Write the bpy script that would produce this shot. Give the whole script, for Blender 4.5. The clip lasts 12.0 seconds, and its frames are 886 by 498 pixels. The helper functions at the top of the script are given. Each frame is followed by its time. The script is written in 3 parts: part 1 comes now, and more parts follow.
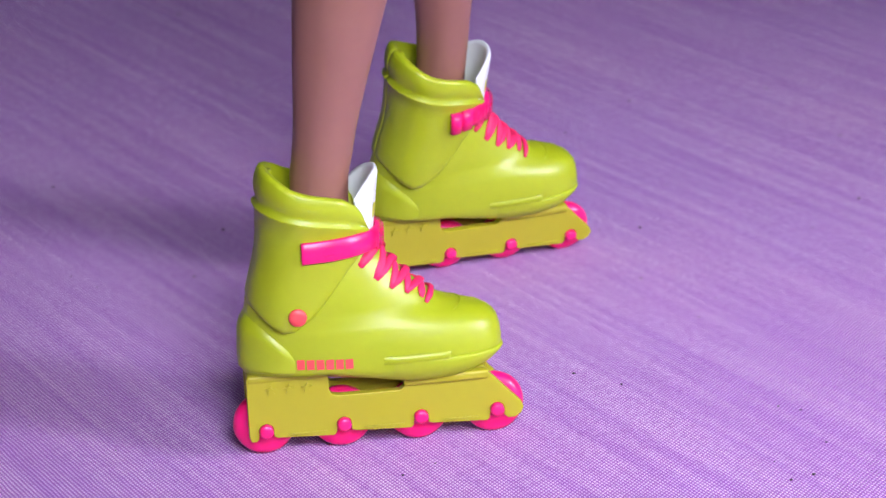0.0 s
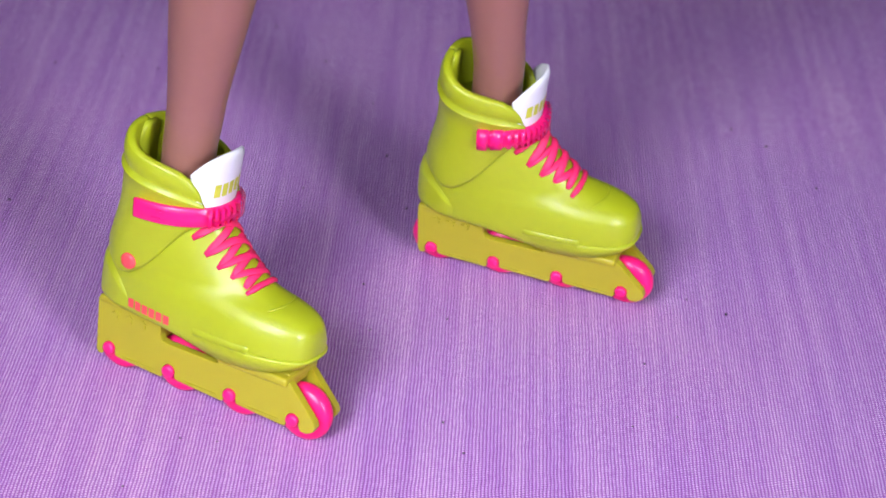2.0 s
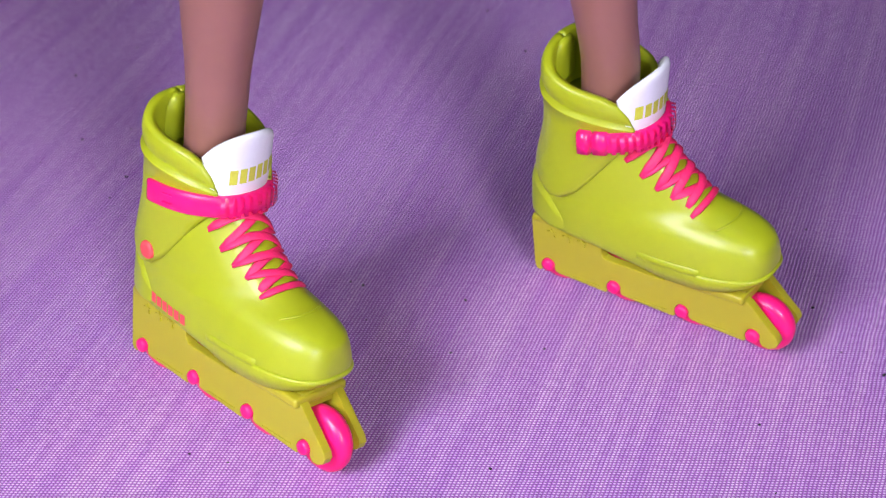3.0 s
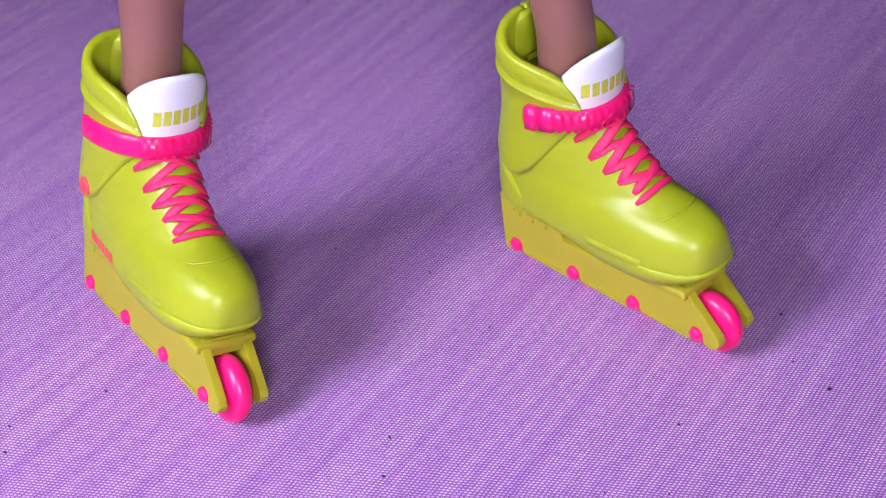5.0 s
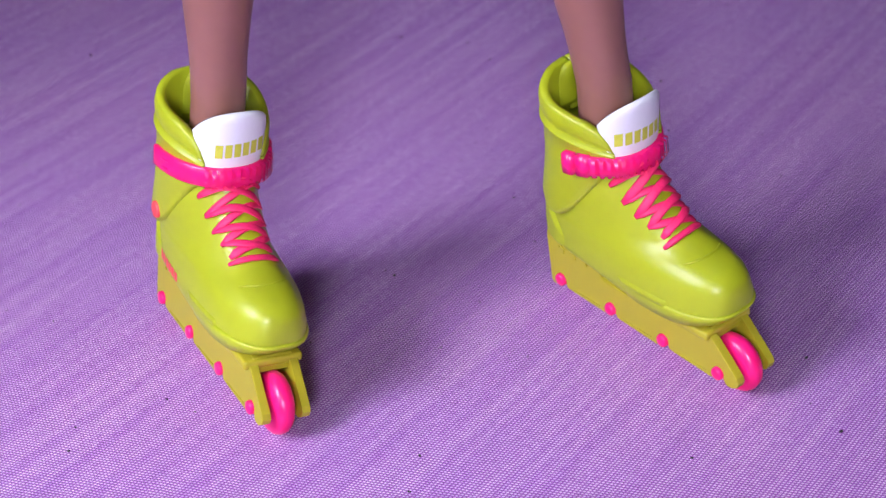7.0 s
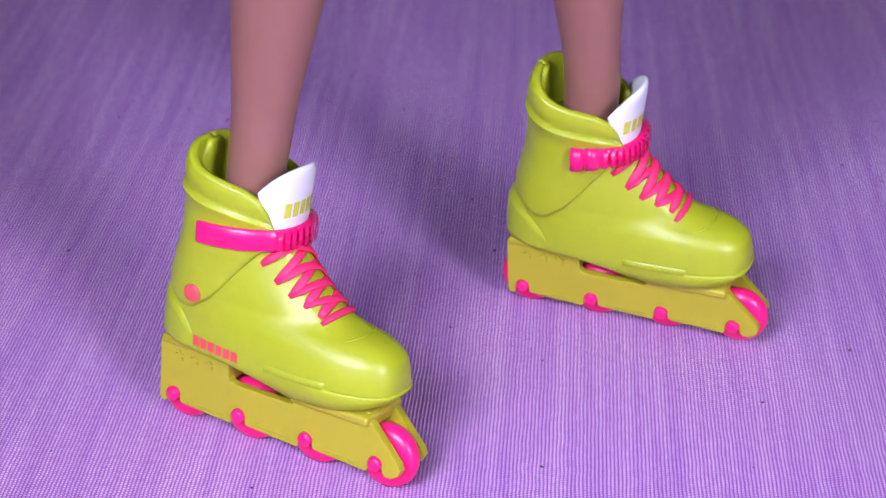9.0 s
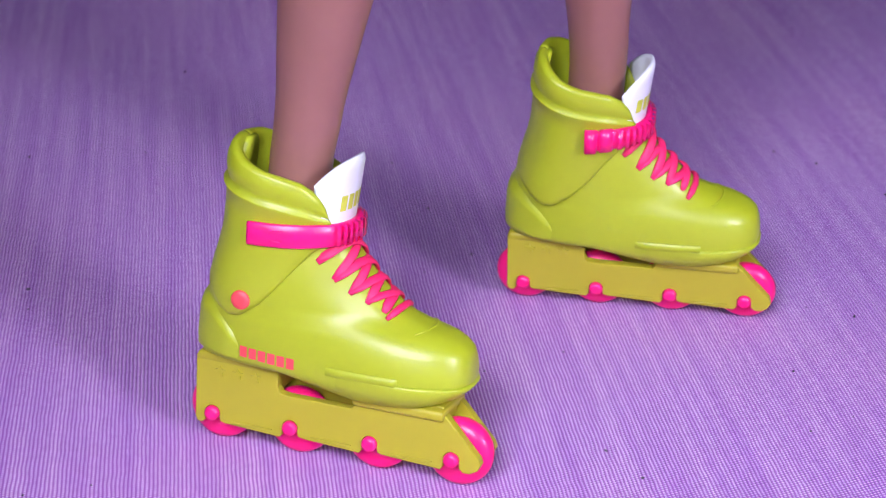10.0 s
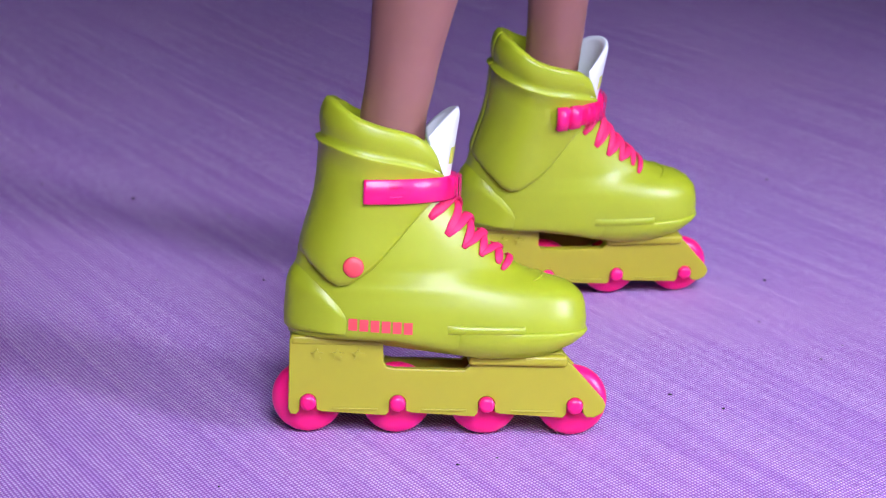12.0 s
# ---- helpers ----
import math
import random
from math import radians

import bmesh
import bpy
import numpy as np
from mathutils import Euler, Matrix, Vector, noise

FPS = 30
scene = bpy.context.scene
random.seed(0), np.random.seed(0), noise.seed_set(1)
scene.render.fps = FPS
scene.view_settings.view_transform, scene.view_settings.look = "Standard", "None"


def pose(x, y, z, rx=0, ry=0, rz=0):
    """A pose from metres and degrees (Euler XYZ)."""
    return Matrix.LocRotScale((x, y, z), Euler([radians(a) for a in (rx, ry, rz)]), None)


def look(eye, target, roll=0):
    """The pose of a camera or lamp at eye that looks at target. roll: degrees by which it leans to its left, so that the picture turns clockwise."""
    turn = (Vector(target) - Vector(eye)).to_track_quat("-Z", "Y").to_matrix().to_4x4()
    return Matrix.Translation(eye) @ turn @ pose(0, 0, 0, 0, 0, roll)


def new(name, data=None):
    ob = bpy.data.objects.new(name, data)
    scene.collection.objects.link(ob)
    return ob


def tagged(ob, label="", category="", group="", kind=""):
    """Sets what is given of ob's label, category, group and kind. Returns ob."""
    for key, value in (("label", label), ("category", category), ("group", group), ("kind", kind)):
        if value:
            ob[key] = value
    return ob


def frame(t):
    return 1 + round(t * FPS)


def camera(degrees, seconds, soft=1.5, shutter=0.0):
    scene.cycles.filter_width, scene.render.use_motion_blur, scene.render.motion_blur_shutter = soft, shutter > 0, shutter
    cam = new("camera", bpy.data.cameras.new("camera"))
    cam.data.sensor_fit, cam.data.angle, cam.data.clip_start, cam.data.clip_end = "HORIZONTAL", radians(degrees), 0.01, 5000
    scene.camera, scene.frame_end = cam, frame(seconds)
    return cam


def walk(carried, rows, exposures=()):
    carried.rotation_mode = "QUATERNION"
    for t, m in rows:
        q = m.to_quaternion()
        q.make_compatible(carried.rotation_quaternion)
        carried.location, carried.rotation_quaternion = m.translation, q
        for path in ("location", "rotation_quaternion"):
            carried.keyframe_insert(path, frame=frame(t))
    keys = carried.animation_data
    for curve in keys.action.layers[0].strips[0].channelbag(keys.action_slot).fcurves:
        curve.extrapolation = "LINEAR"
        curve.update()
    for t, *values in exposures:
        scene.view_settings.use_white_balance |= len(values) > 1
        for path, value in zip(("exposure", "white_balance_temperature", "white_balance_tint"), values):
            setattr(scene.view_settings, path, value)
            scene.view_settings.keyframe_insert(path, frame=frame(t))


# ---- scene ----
cam = camera(26.0, 12.0, soft=1.15)
cam.data.dof.use_dof, cam.data.dof.focus_distance, cam.data.dof.aperture_fstop = True, 0.23, 92
PATH = [
    (0, (-0.01428, -0.24592, 0.14363), (0.01570, -0.06629, 0.06095), -0.87),
    (0.5, (0.00461, -0.25754, 0.12570), (0.02271, -0.07200, 0.05326), -8.06),
    (1, (0.05774, -0.23593, 0.13609), (0.04560, -0.05494, 0.05184), 1.59),
    (1.5, (0.13869, -0.20759, 0.18670), (0.07962, -0.05293, 0.07449), 9.36),
    (2, (0.15901, -0.19634, 0.17764), (0.07982, -0.04550, 0.07287), 3.51),
    (2.5, (0.18648, -0.13871, 0.17182), (0.07378, -0.01721, 0.05985), -0.13),
    (2.7, (0.18653, -0.13280, 0.15946), (0.06917, -0.01106, 0.05266), -0.55),
    (4.3, (0.21189, -0.10274, 0.15104), (0.07498, -0.00018, 0.04741), -1.51),
    (4.5, (0.21358, -0.10005, 0.14815), (0.07465, 0.00087, 0.04560), -1.29),
    (5, (0.22147, -0.08799, 0.14785), (0.07779, 0.00583, 0.04513), -1.63),
    (5.5, (0.22633, -0.08597, 0.15361), (0.07966, 0.00303, 0.05081), -1.44),
    (6, (0.23930, -0.08357, 0.15303), (0.08822, -0.00037, 0.05178), -1.56),
    (6.5, (0.24368, -0.08023, 0.15661), (0.09046, -0.00048, 0.05578), -1.76),
    (7, (0.24292, -0.07946, 0.15887), (0.08944, -0.00051, 0.05782), -2.18),
    (7.2, (0.23987, -0.08353, 0.15474), (0.08705, -0.00061, 0.05590), -1.77),
    (8.8, (0.16628, -0.18002, 0.12815), (0.06771, -0.02566, 0.04780), -2.80),
    (9, (0.15139, -0.18328, 0.15035), (0.06086, -0.03094, 0.05764), 0.63),
    (9.5, (0.12500, -0.19488, 0.15086), (0.04461, -0.03450, 0.06243), 1.10),
    (10, (0.10370, -0.20418, 0.13379), (0.04310, -0.03311, 0.04975), 0.90),
    (10.5, (0.03123, -0.23705, 0.11152), (0.02851, -0.04957, 0.04194), 3.67),
    (11, (0.00327, -0.23572, 0.09866), (0.02454, -0.04713, 0.03558), 4.44),
    (11.5, (0.00412, -0.23338, 0.09811), (0.01986, -0.04314, 0.03844), 3.28),
    (12, (-0.00080, -0.23026, 0.09432), (0.01356, -0.03927, 0.03675), 2.41),
]

# the clip's white balance drifts towards blue on the way
walk(cam, [(t, look(eye, target, roll)) for t, eye, target, roll in PATH],
     [(0, -0.12, 6450, 12), (2.7, -0.14, 6550, 15), (4.3, -0.16, 6350, 20), (7.2, -0.18, 6300, 20), (8.8, -0.16, 6050, 25), (10, -0.18, 6050, 24), (10.8, -0.18, 5800, 19), (12, -0.17, 5780, 19)])

# ---- light ----
world = bpy.data.worlds.new("world")
scene.world = world
world.use_nodes = True
wnodes, wlinks = world.node_tree.nodes, world.node_tree.links
sky = wnodes.new("ShaderNodeTexSky")
sky.sky_type, sky.sun_disc = "NISHITA", False
sky.sun_elevation, sky.sun_rotation = radians(45), radians(170)
wlinks.new(sky.outputs["Color"], wnodes["Background"].inputs["Color"])
wnodes["Background"].inputs["Strength"].default_value = 0.1

# room, in metres: unseen, added round the cloth, two added windows holding lamps
RX, RY0, RY1, RZ = 1.5, -0.31, 2.3, 2.3
WINDOWS = [(-0.02, 0.16, 0.16, 0.34), (0.46, 0.66, 0.18, 0.38)]
WATTS = [0.52, 0.90]


def area_lamp(name, place, target, sx, sy, watts, colour):
    data = bpy.data.lights.new(name, "AREA")
    data.shape, data.size, data.size_y, data.energy, data.color = "RECTANGLE", sx, sy, watts, colour
    ob = new(name, data)
    ob.matrix_world = look(place, target)
    return ob


# soft key lamps in the added windows; narrow spread keeps far cloth darker
for (wx0, wx1, wz0, wz1), watts in zip(WINDOWS, WATTS):
    lamp = area_lamp("window_light", ((wx0 + wx1) / 2, RY0 - 0.02, (wz0 + wz1) / 2), (0.07, -0.05, 0.0),
                     wx1 - wx0, wz1 - wz0, watts, (0.87, 0.88, 1.0))
    lamp.data.spread = radians(68)
# unseen bluish fill lamp, added to lift the shadows and the far cloth
area_lamp("blue_fill_light", (0.1, 0.35, RZ - 0.06), (0.1, 0.35, 0), 0.5, 0.5, 1.7, (0.42, 0.52, 1.0))


# ---- materials ----
def material(name, colour, rough=0.4, vary=0.06, scale=120.0, bump=0.0, bump_scale=900.0, sss=0.0, coat=0.0, grain=0.2):
    m = bpy.data.materials.new(name)
    m.use_nodes = True
    n, l = m.node_tree.nodes, m.node_tree.links
    b = n["Principled BSDF"]
    co = n.new("ShaderNodeTexCoord")
    big = n.new("ShaderNodeTexNoise")
    big.inputs["Scale"].default_value, big.inputs["Detail"].default_value = scale, 3
    fine = n.new("ShaderNodeTexNoise")
    fine.inputs["Scale"].default_value, fine.inputs["Detail"].default_value = scale * 9, 4
    for t in (big, fine):
        l.new(co.outputs["Object"], t.inputs["Vector"])
    ramp = n.new("ShaderNodeValToRGB")
    dark = [max(0.0, c * (1 - vary * 2)) for c in colour]
    light = [min(1.0, c * (1 + vary)) for c in colour]
    ramp.color_ramp.elements[0].color, ramp.color_ramp.elements[1].color = (*dark, 1), (*light, 1)
    ramp.color_ramp.elements[0].position, ramp.color_ramp.elements[1].position = 0.25, 0.75
    mix = n.new("ShaderNodeMath")
    mix.operation = "MULTIPLY_ADD"
    mix.inputs[1].default_value, mix.inputs[2].default_value = 0.35, 0.0
    add = n.new("ShaderNodeMath")
    add.operation = "MULTIPLY_ADD"
    add.inputs[1].default_value = 0.65
    l.new(fine.outputs["Fac"], mix.inputs[0])
    l.new(big.outputs["Fac"], add.inputs[0])
    l.new(mix.outputs[0], add.inputs[2])
    l.new(add.outputs[0], ramp.inputs["Fac"])
    l.new(ramp.outputs["Color"], b.inputs["Base Color"])
    rr = n.new("ShaderNodeMapRange")
    rr.inputs["To Min"].default_value, rr.inputs["To Max"].default_value = rough * (1 - grain), min(1, rough * (1 + grain))
    l.new(fine.outputs["Fac"], rr.inputs["Value"])
    l.new(rr.outputs["Result"], b.inputs["Roughness"])
    if sss:
        b.inputs["Subsurface Weight"].default_value = sss
        b.inputs["Subsurface Radius"].default_value = (1.0, 0.9, 0.25)
        b.inputs["Subsurface Scale"].default_value = 0.002
    if coat:
        b.inputs["Coat Weight"].default_value, b.inputs["Coat Roughness"].default_value = coat, 0.15
    if bump:
        bn = n.new("ShaderNodeTexNoise")
        bn.inputs["Scale"].default_value, bn.inputs["Detail"].default_value = bump_scale, 3
        l.new(co.outputs["Object"], bn.inputs["Vector"])
        bp = n.new("ShaderNodeBump")
        bp.inputs["Strength"].default_value, bp.inputs["Distance"].default_value = bump, 0.0004
        l.new(bn.outputs["Fac"], bp.inputs["Height"])
        l.new(bp.outputs["Normal"], b.inputs["Normal"])
    return m


def cloth_material():
    """A twill of pale pink and lavender threads about 0.4 mm apart, with uneven slubs along the warp."""
    m = bpy.data.materials.new("woven_cloth")
    m.use_nodes = True
    n, l = m.node_tree.nodes, m.node_tree.links
    b = n["Principled BSDF"]
    co = n.new("ShaderNodeTexCoord")
    turn = n.new("ShaderNodeMapping")
    turn.inputs["Rotation"].default_value = (0, 0, radians(-28))
    l.new(co.outputs["Object"], turn.inputs["Vector"])

    # the threads wander a little, so that the weave is nowhere quite regular
    stray = n.new("ShaderNodeTexNoise")
    stray.inputs["Scale"].default_value, stray.inputs["Detail"].default_value = 220, 2
    l.new(turn.outputs["Vector"], stray.inputs["Vector"])
    wander = n.new("ShaderNodeVectorMath")
    wander.operation = "MULTIPLY_ADD"
    wander.inputs[1].default_value = (0.0004, 0.0004, 0)
    l.new(stray.outputs["Color"], wander.inputs[0])
    l.new(turn.outputs["Vector"], wander.inputs[2])

    def wave(angle, pitch, distort):
        mp = n.new("ShaderNodeMapping")
        mp.inputs["Rotation"].default_value = (0, 0, radians(angle))
        l.new(wander.outputs["Vector"], mp.inputs["Vector"])
        w = n.new("ShaderNodeTexWave")
        w.inputs["Scale"].default_value = 0.314 / pitch
        w.inputs["Distortion"].default_value, w.inputs["Detail"].default_value = distort, 2
        w.inputs["Detail Scale"].default_value = 0.6
        l.new(mp.outputs["Vector"], w.inputs["Vector"])
        return w

    warp, weft = wave(1, 0.00054, 0.3), wave(75, 0.00052, 0.3)
    # slubs: long streaks along the warp
    streak = n.new("ShaderNodeMapping")
    streak.inputs["Scale"].default_value = (420, 14, 1)
    l.new(turn.outputs["Vector"], streak.inputs["Vector"])
    slub = n.new("ShaderNodeTexNoise")
    slub.inputs["Scale"].default_value, slub.inputs["Detail"].default_value = 1.0, 4
    l.new(streak.outputs["Vector"], slub.inputs["Vector"])
    broad = n.new("ShaderNodeTexNoise")
    broad.inputs["Scale"].default_value, broad.inputs["Detail"].default_value = 14, 3
    l.new(co.outputs["Object"], broad.inputs["Vector"])
    mul = n.new("ShaderNodeMath")
    mul.operation = "MULTIPLY"
    l.new(warp.outputs["Fac"], mul.inputs[0])
    l.new(weft.outputs["Fac"], mul.inputs[1])
    # threads that stand out or sink unevenly
    odd = n.new("ShaderNodeTexNoise")
    odd.inputs["Scale"].default_value, odd.inputs["Detail"].default_value = 900, 2
    l.new(turn.outputs["Vector"], odd.inputs["Vector"])
    swing = n.new("ShaderNodeMapRange")
    swing.inputs["From Min"].default_value, swing.inputs["From Max"].default_value = 0.3, 0.7
    swing.inputs["To Min"].default_value, swing.inputs["To Max"].default_value = 0.45, 1.25
    l.new(odd.outputs["Fac"], swing.inputs["Value"])
    uneven = n.new("ShaderNodeMath")
    uneven.operation = "MULTIPLY"
    l.new(mul.outputs[0], uneven.inputs[0])
    l.new(swing.outputs["Result"], uneven.inputs[1])
    ramp = n.new("ShaderNodeValToRGB")
    e = ramp.color_ramp.elements
    e[0].position, e[0].color = 0.04, (0.44, 0.14, 0.53, 1)
    e[1].position, e[1].color = 0.50, (1.0, 0.76, 0.97, 1)
    l.new(uneven.outputs[0], ramp.inputs["Fac"])
    tint = n.new("ShaderNodeMix")
    tint.data_type, tint.blend_type = "RGBA", "MULTIPLY"
    tint.inputs["Factor"].default_value = 1.0
    sr = n.new("ShaderNodeValToRGB")
    se = sr.color_ramp.elements
    se[0].position, se[0].color = 0.34, (0.80, 0.64, 0.90, 1)
    se[1].position, se[1].color = 0.66, (1, 1, 1, 1)
    l.new(slub.outputs["Fac"], sr.inputs["Fac"])
    l.new(ramp.outputs["Color"], tint.inputs["A"])
    l.new(sr.outputs["Color"], tint.inputs["B"])
    t2 = n.new("ShaderNodeMix")
    t2.data_type, t2.blend_type = "RGBA", "MULTIPLY"
    t2.inputs["Factor"].default_value = 1.0
    br = n.new("ShaderNodeValToRGB")
    be = br.color_ramp.elements
    be[0].position, be[0].color = 0.3, (0.93, 0.92, 1, 1)
    be[1].position, be[1].color = 0.7, (1, 0.97, 0.98, 1)
    l.new(broad.outputs["Fac"], br.inputs["Fac"])
    l.new(tint.outputs["Result"], t2.inputs["A"])
    l.new(br.outputs["Color"], t2.inputs["B"])
    l.new(t2.outputs["Result"], b.inputs["Base Color"])
    b.inputs["Roughness"].default_value = 0.72
    b.inputs["Sheen Weight"].default_value, b.inputs["Sheen Roughness"].default_value = 0.25, 0.4
    b.inputs["Sheen Tint"].default_value = (0.62, 0.68, 1.0, 1)
    bp = n.new("ShaderNodeBump")
    bp.inputs["Strength"].default_value, bp.inputs["Distance"].default_value = 1.0, 0.00024
    l.new(mul.outputs[0], bp.inputs["Height"])
    l.new(bp.outputs["Normal"], b.inputs["Normal"])
    return m


YELLOW = material("neon_yellow_vinyl", (0.39, 0.465, 0.012), 0.40, 0.03, 60, 0.03, 220, sss=0.4, coat=0.10, grain=0.05)
MUSTARD = material("yellow_moulded_plastic", (0.41, 0.375, 0.018), 0.42, 0.02, 40, 0.015, 200, sss=0.3, grain=0.06)
PINK = material("hot_pink_plastic", (1.0, 0.012, 0.19), 0.30, 0.03, 150, 0.04, 600, sss=0.3, grain=0.1)
LACE = material("pink_lace_paint", (0.92, 0.022, 0.14), 0.58, 0.10, 400, 0.25, 2500)
PRINT = material("coral_print", (0.88, 0.08, 0.09), 0.45, 0.08, 400)
WHITE = material("white_painted_vinyl", (0.79, 0.83, 0.86), 0.34, 0.03, 200, 0.1, 900)
LIME = material("lime_print", (0.62, 0.66, 0.06), 0.5, 0.12, 600)
SKIN = material("tan_doll_vinyl", (0.30, 0.135, 0.105), 0.40, 0.05, 60, 0.05, 500, sss=0.2)
CLOTH = cloth_material()
PLASTER = material("painted_plaster", (0.24, 0.24, 0.30), 0.85, 0.05, 3, 0.2, 60)
FLOORING = material("floor_boards_finish", (0.28, 0.20, 0.14), 0.5, 0.15, 4)
FRAMEPAINT = material("window_frame_paint", (0.78, 0.78, 0.78), 0.4, 0.03, 10)
LINT = material("dark_lint", (0.03, 0.025, 0.04), 0.8, 0.2, 900)
GLASS = bpy.data.materials.new("window_glass")
GLASS.use_nodes = True
GLASS.node_tree.nodes["Principled BSDF"].inputs["Transmission Weight"].default_value = 1.0
GLASS.node_tree.nodes["Principled BSDF"].inputs["Roughness"].default_value = 0.02


# ---- mesh helpers (designed in centimetres, built in metres) ----
CM = 0.01


def part(name, bm, mat, parent=None, label="", mirror=False, smooth=True, unit=CM):
    bmesh.ops.recalc_face_normals(bm, faces=bm.faces)
    for v in bm.verts:
        v.co = Vector((v.co.x, -v.co.y if mirror else v.co.y, v.co.z)) * unit
    if mirror:
        bmesh.ops.reverse_faces(bm, faces=bm.faces)
    me = bpy.data.meshes.new(name)
    bm.to_mesh(me)
    bm.free()
    me.materials.append(mat)
    for p in me.polygons:
        p.use_smooth = smooth
    ob = new(name, me)
    if parent is not None:
        ob.parent = parent
    if label:
        tagged(ob, label)
    return ob


def interp(keys, x):
    """Linear interpolation in rows (x, a, b, ...)."""
    if x <= keys[0][0]:
        return keys[0][1:]
    for lo, hi in zip(keys, keys[1:]):
        if x <= hi[0]:
            t = (x - lo[0]) / (hi[0] - lo[0])
            return tuple(a + (b - a) * t for a, b in zip(lo[1:], hi[1:]))
    return keys[-1][1:]


def grid(bm, rows, closed=True):
    """Faces between rows of points; closed joins each row's end to its start."""
    vs = [[bm.verts.new(p) for p in row] for row in rows]
    for a, b in zip(vs, vs[1:]):
        k = len(a)
        for i in range(k if closed else k - 1):
            j = (i + 1) % k
            bm.faces.new((a[i], a[j], b[j], b[i]))
    return vs


def box(bm, x0, x1, y0, y1, z0, z1, bevel=0.0):
    made = bmesh.ops.create_cube(bm, size=1.0, matrix=Matrix.Translation(((x0 + x1) / 2, (y0 + y1) / 2, (z0 + z1) / 2)) @ Matrix.Diagonal((x1 - x0, y1 - y0, z1 - z0, 1)))
    if bevel:
        edges = {e for v in made["verts"] for e in v.link_edges}
        bmesh.ops.bevel(bm, geom=list(edges), offset=bevel, segments=3, profile=0.6, affect="EDGES")


def lathe_y(bm, cx, cz, profile, n=40):
    """A body turned round an axle along y; profile rows are (y, radius)."""
    rows = [[(cx + r * math.cos(2 * math.pi * i / n), y, cz + r * math.sin(2 * math.pi * i / n)) for i in range(n)] for y, r in profile]
    vs = grid(bm, rows)
    bm.faces.new(vs[0])
    bm.faces.new(vs[-1])


def tube(bm, pts, r, n=8, flat=1.0):
    rows = []
    for i, p in enumerate(pts):
        a, b = Vector(pts[max(i - 1, 0)]), Vector(pts[min(i + 1, len(pts) - 1)])
        d = (b - a).normalized()
        side = d.cross(Vector((0.5, 0, 0.85))).normalized()
        up = side.cross(d).normalized()
        k = 0.55 if i in (0, len(pts) - 1) else 1.0
        rows.append([Vector(p) + side * (r * k * math.cos(2 * math.pi * j / n)) + up * (r * k * flat * math.sin(2 * math.pi * j / n)) for j in range(n)])
    vs = grid(bm, rows)
    bm.faces.new(vs[0])
    bm.faces.new(vs[-1])


# ---- the skate ----
# slices of the boot: height, heel end, toe end, half-width behind, half-width in front, squareness
BOOT = [
    (1.04, -0.04, 3.05, 0.42, 0.42, 2.6), (1.08, -0.18, 3.28, 0.54, 0.58, 2.8), (1.18, -0.27, 3.44, 0.61, 0.66, 2.9),
    (1.35, -0.28, 3.52, 0.64, 0.70, 2.9), (1.55, -0.29, 3.54, 0.65, 0.70, 2.8), (1.72, -0.28, 3.52, 0.66, 0.67, 2.7),
    (1.84, -0.27, 3.48, 0.66, 0.63, 2.7), (1.93, -0.27, 3.40, 0.67, 0.59, 2.6), (2.01, -0.25, 3.27, 0.67, 0.54, 2.5),
    (2.10, -0.22, 2.95, 0.68, 0.50, 2.4), (2.18, -0.20, 2.70, 0.68, 0.49, 2.4), (2.28, -0.18, 2.52, 0.69, 0.49, 2.4), (2.50, -0.12, 2.25, 0.70, 0.48, 2.3),
    (2.75, -0.03, 2.00, 0.70, 0.47, 2.3), (3.00, 0.05, 1.81, 0.70, 0.46, 2.3), (3.25, 0.09, 1.74, 0.70, 0.47, 2.3), (3.40, 0.11, 1.70, 0.70, 0.48, 2.3)]
CUFF = [
    (1.95, -0.26, 1.50, 0.70, 0.64, 2.3), (2.40, -0.14, 1.62, 0.72, 0.60, 2.3), (2.75, -0.05, 1.70, 0.73, 0.56, 2.3),
    (3.00, 0.03, 1.74, 0.75, 0.60, 2.3), (3.25, 0.07, 1.70, 0.76, 0.62, 2.3), (3.60, 0.09, 1.74, 0.77, 0.63, 2.3),
    (3.85, 0.10, 1.74, 0.79, 0.64, 2.3), (4.10, 0.13, 1.74, 0.81, 0.65, 2.3), (4.45, 0.20, 1.76, 0.82, 0.66, 2.3)]


def section(table, deg, z, d=0.0):
    """A point of a slice: deg 0 at the heel, 90 on the outer side (-y), 180 at the toe; d moves it outwards."""
    xb, xf, wb, wf, sq = interp(table, z)
    xb, xf, wb, wf = xb - d, xf + d, wb + d, wf + d
    c, s = -math.cos(radians(deg)), -math.sin(radians(deg))
    mid, half = (xb + xf) / 2, (xf - xb) / 2
    x = mid + half * math.copysign(abs(c) ** (2 / sq), c)
    t = (x - xb) / (xf - xb)
    w = wb + (wf - wb) * min(1, max(0, (t - 0.15) / 0.7)) ** 1.2
    y = w * math.copysign(abs(s) ** (2 / sq), s)
    if z < 1.4:
        k = (1.4 - z) / 0.36
        z += k * (0.22 * min(1, max(0, (2.15 - x) / 1.15)) + 0.20 * max(0, (x - 2.6) / 0.9) ** 2)
    return Vector((x, y, z))


def deg_at(table, z, x):
    """The angle on the outer side at which a slice has this x."""
    lo, hi = 0.0, 180.0
    for _ in range(30):
        mid = (lo + hi) / 2
        lo, hi = (mid, hi) if section(table, mid, z).x < x else (lo, mid)
    return lo


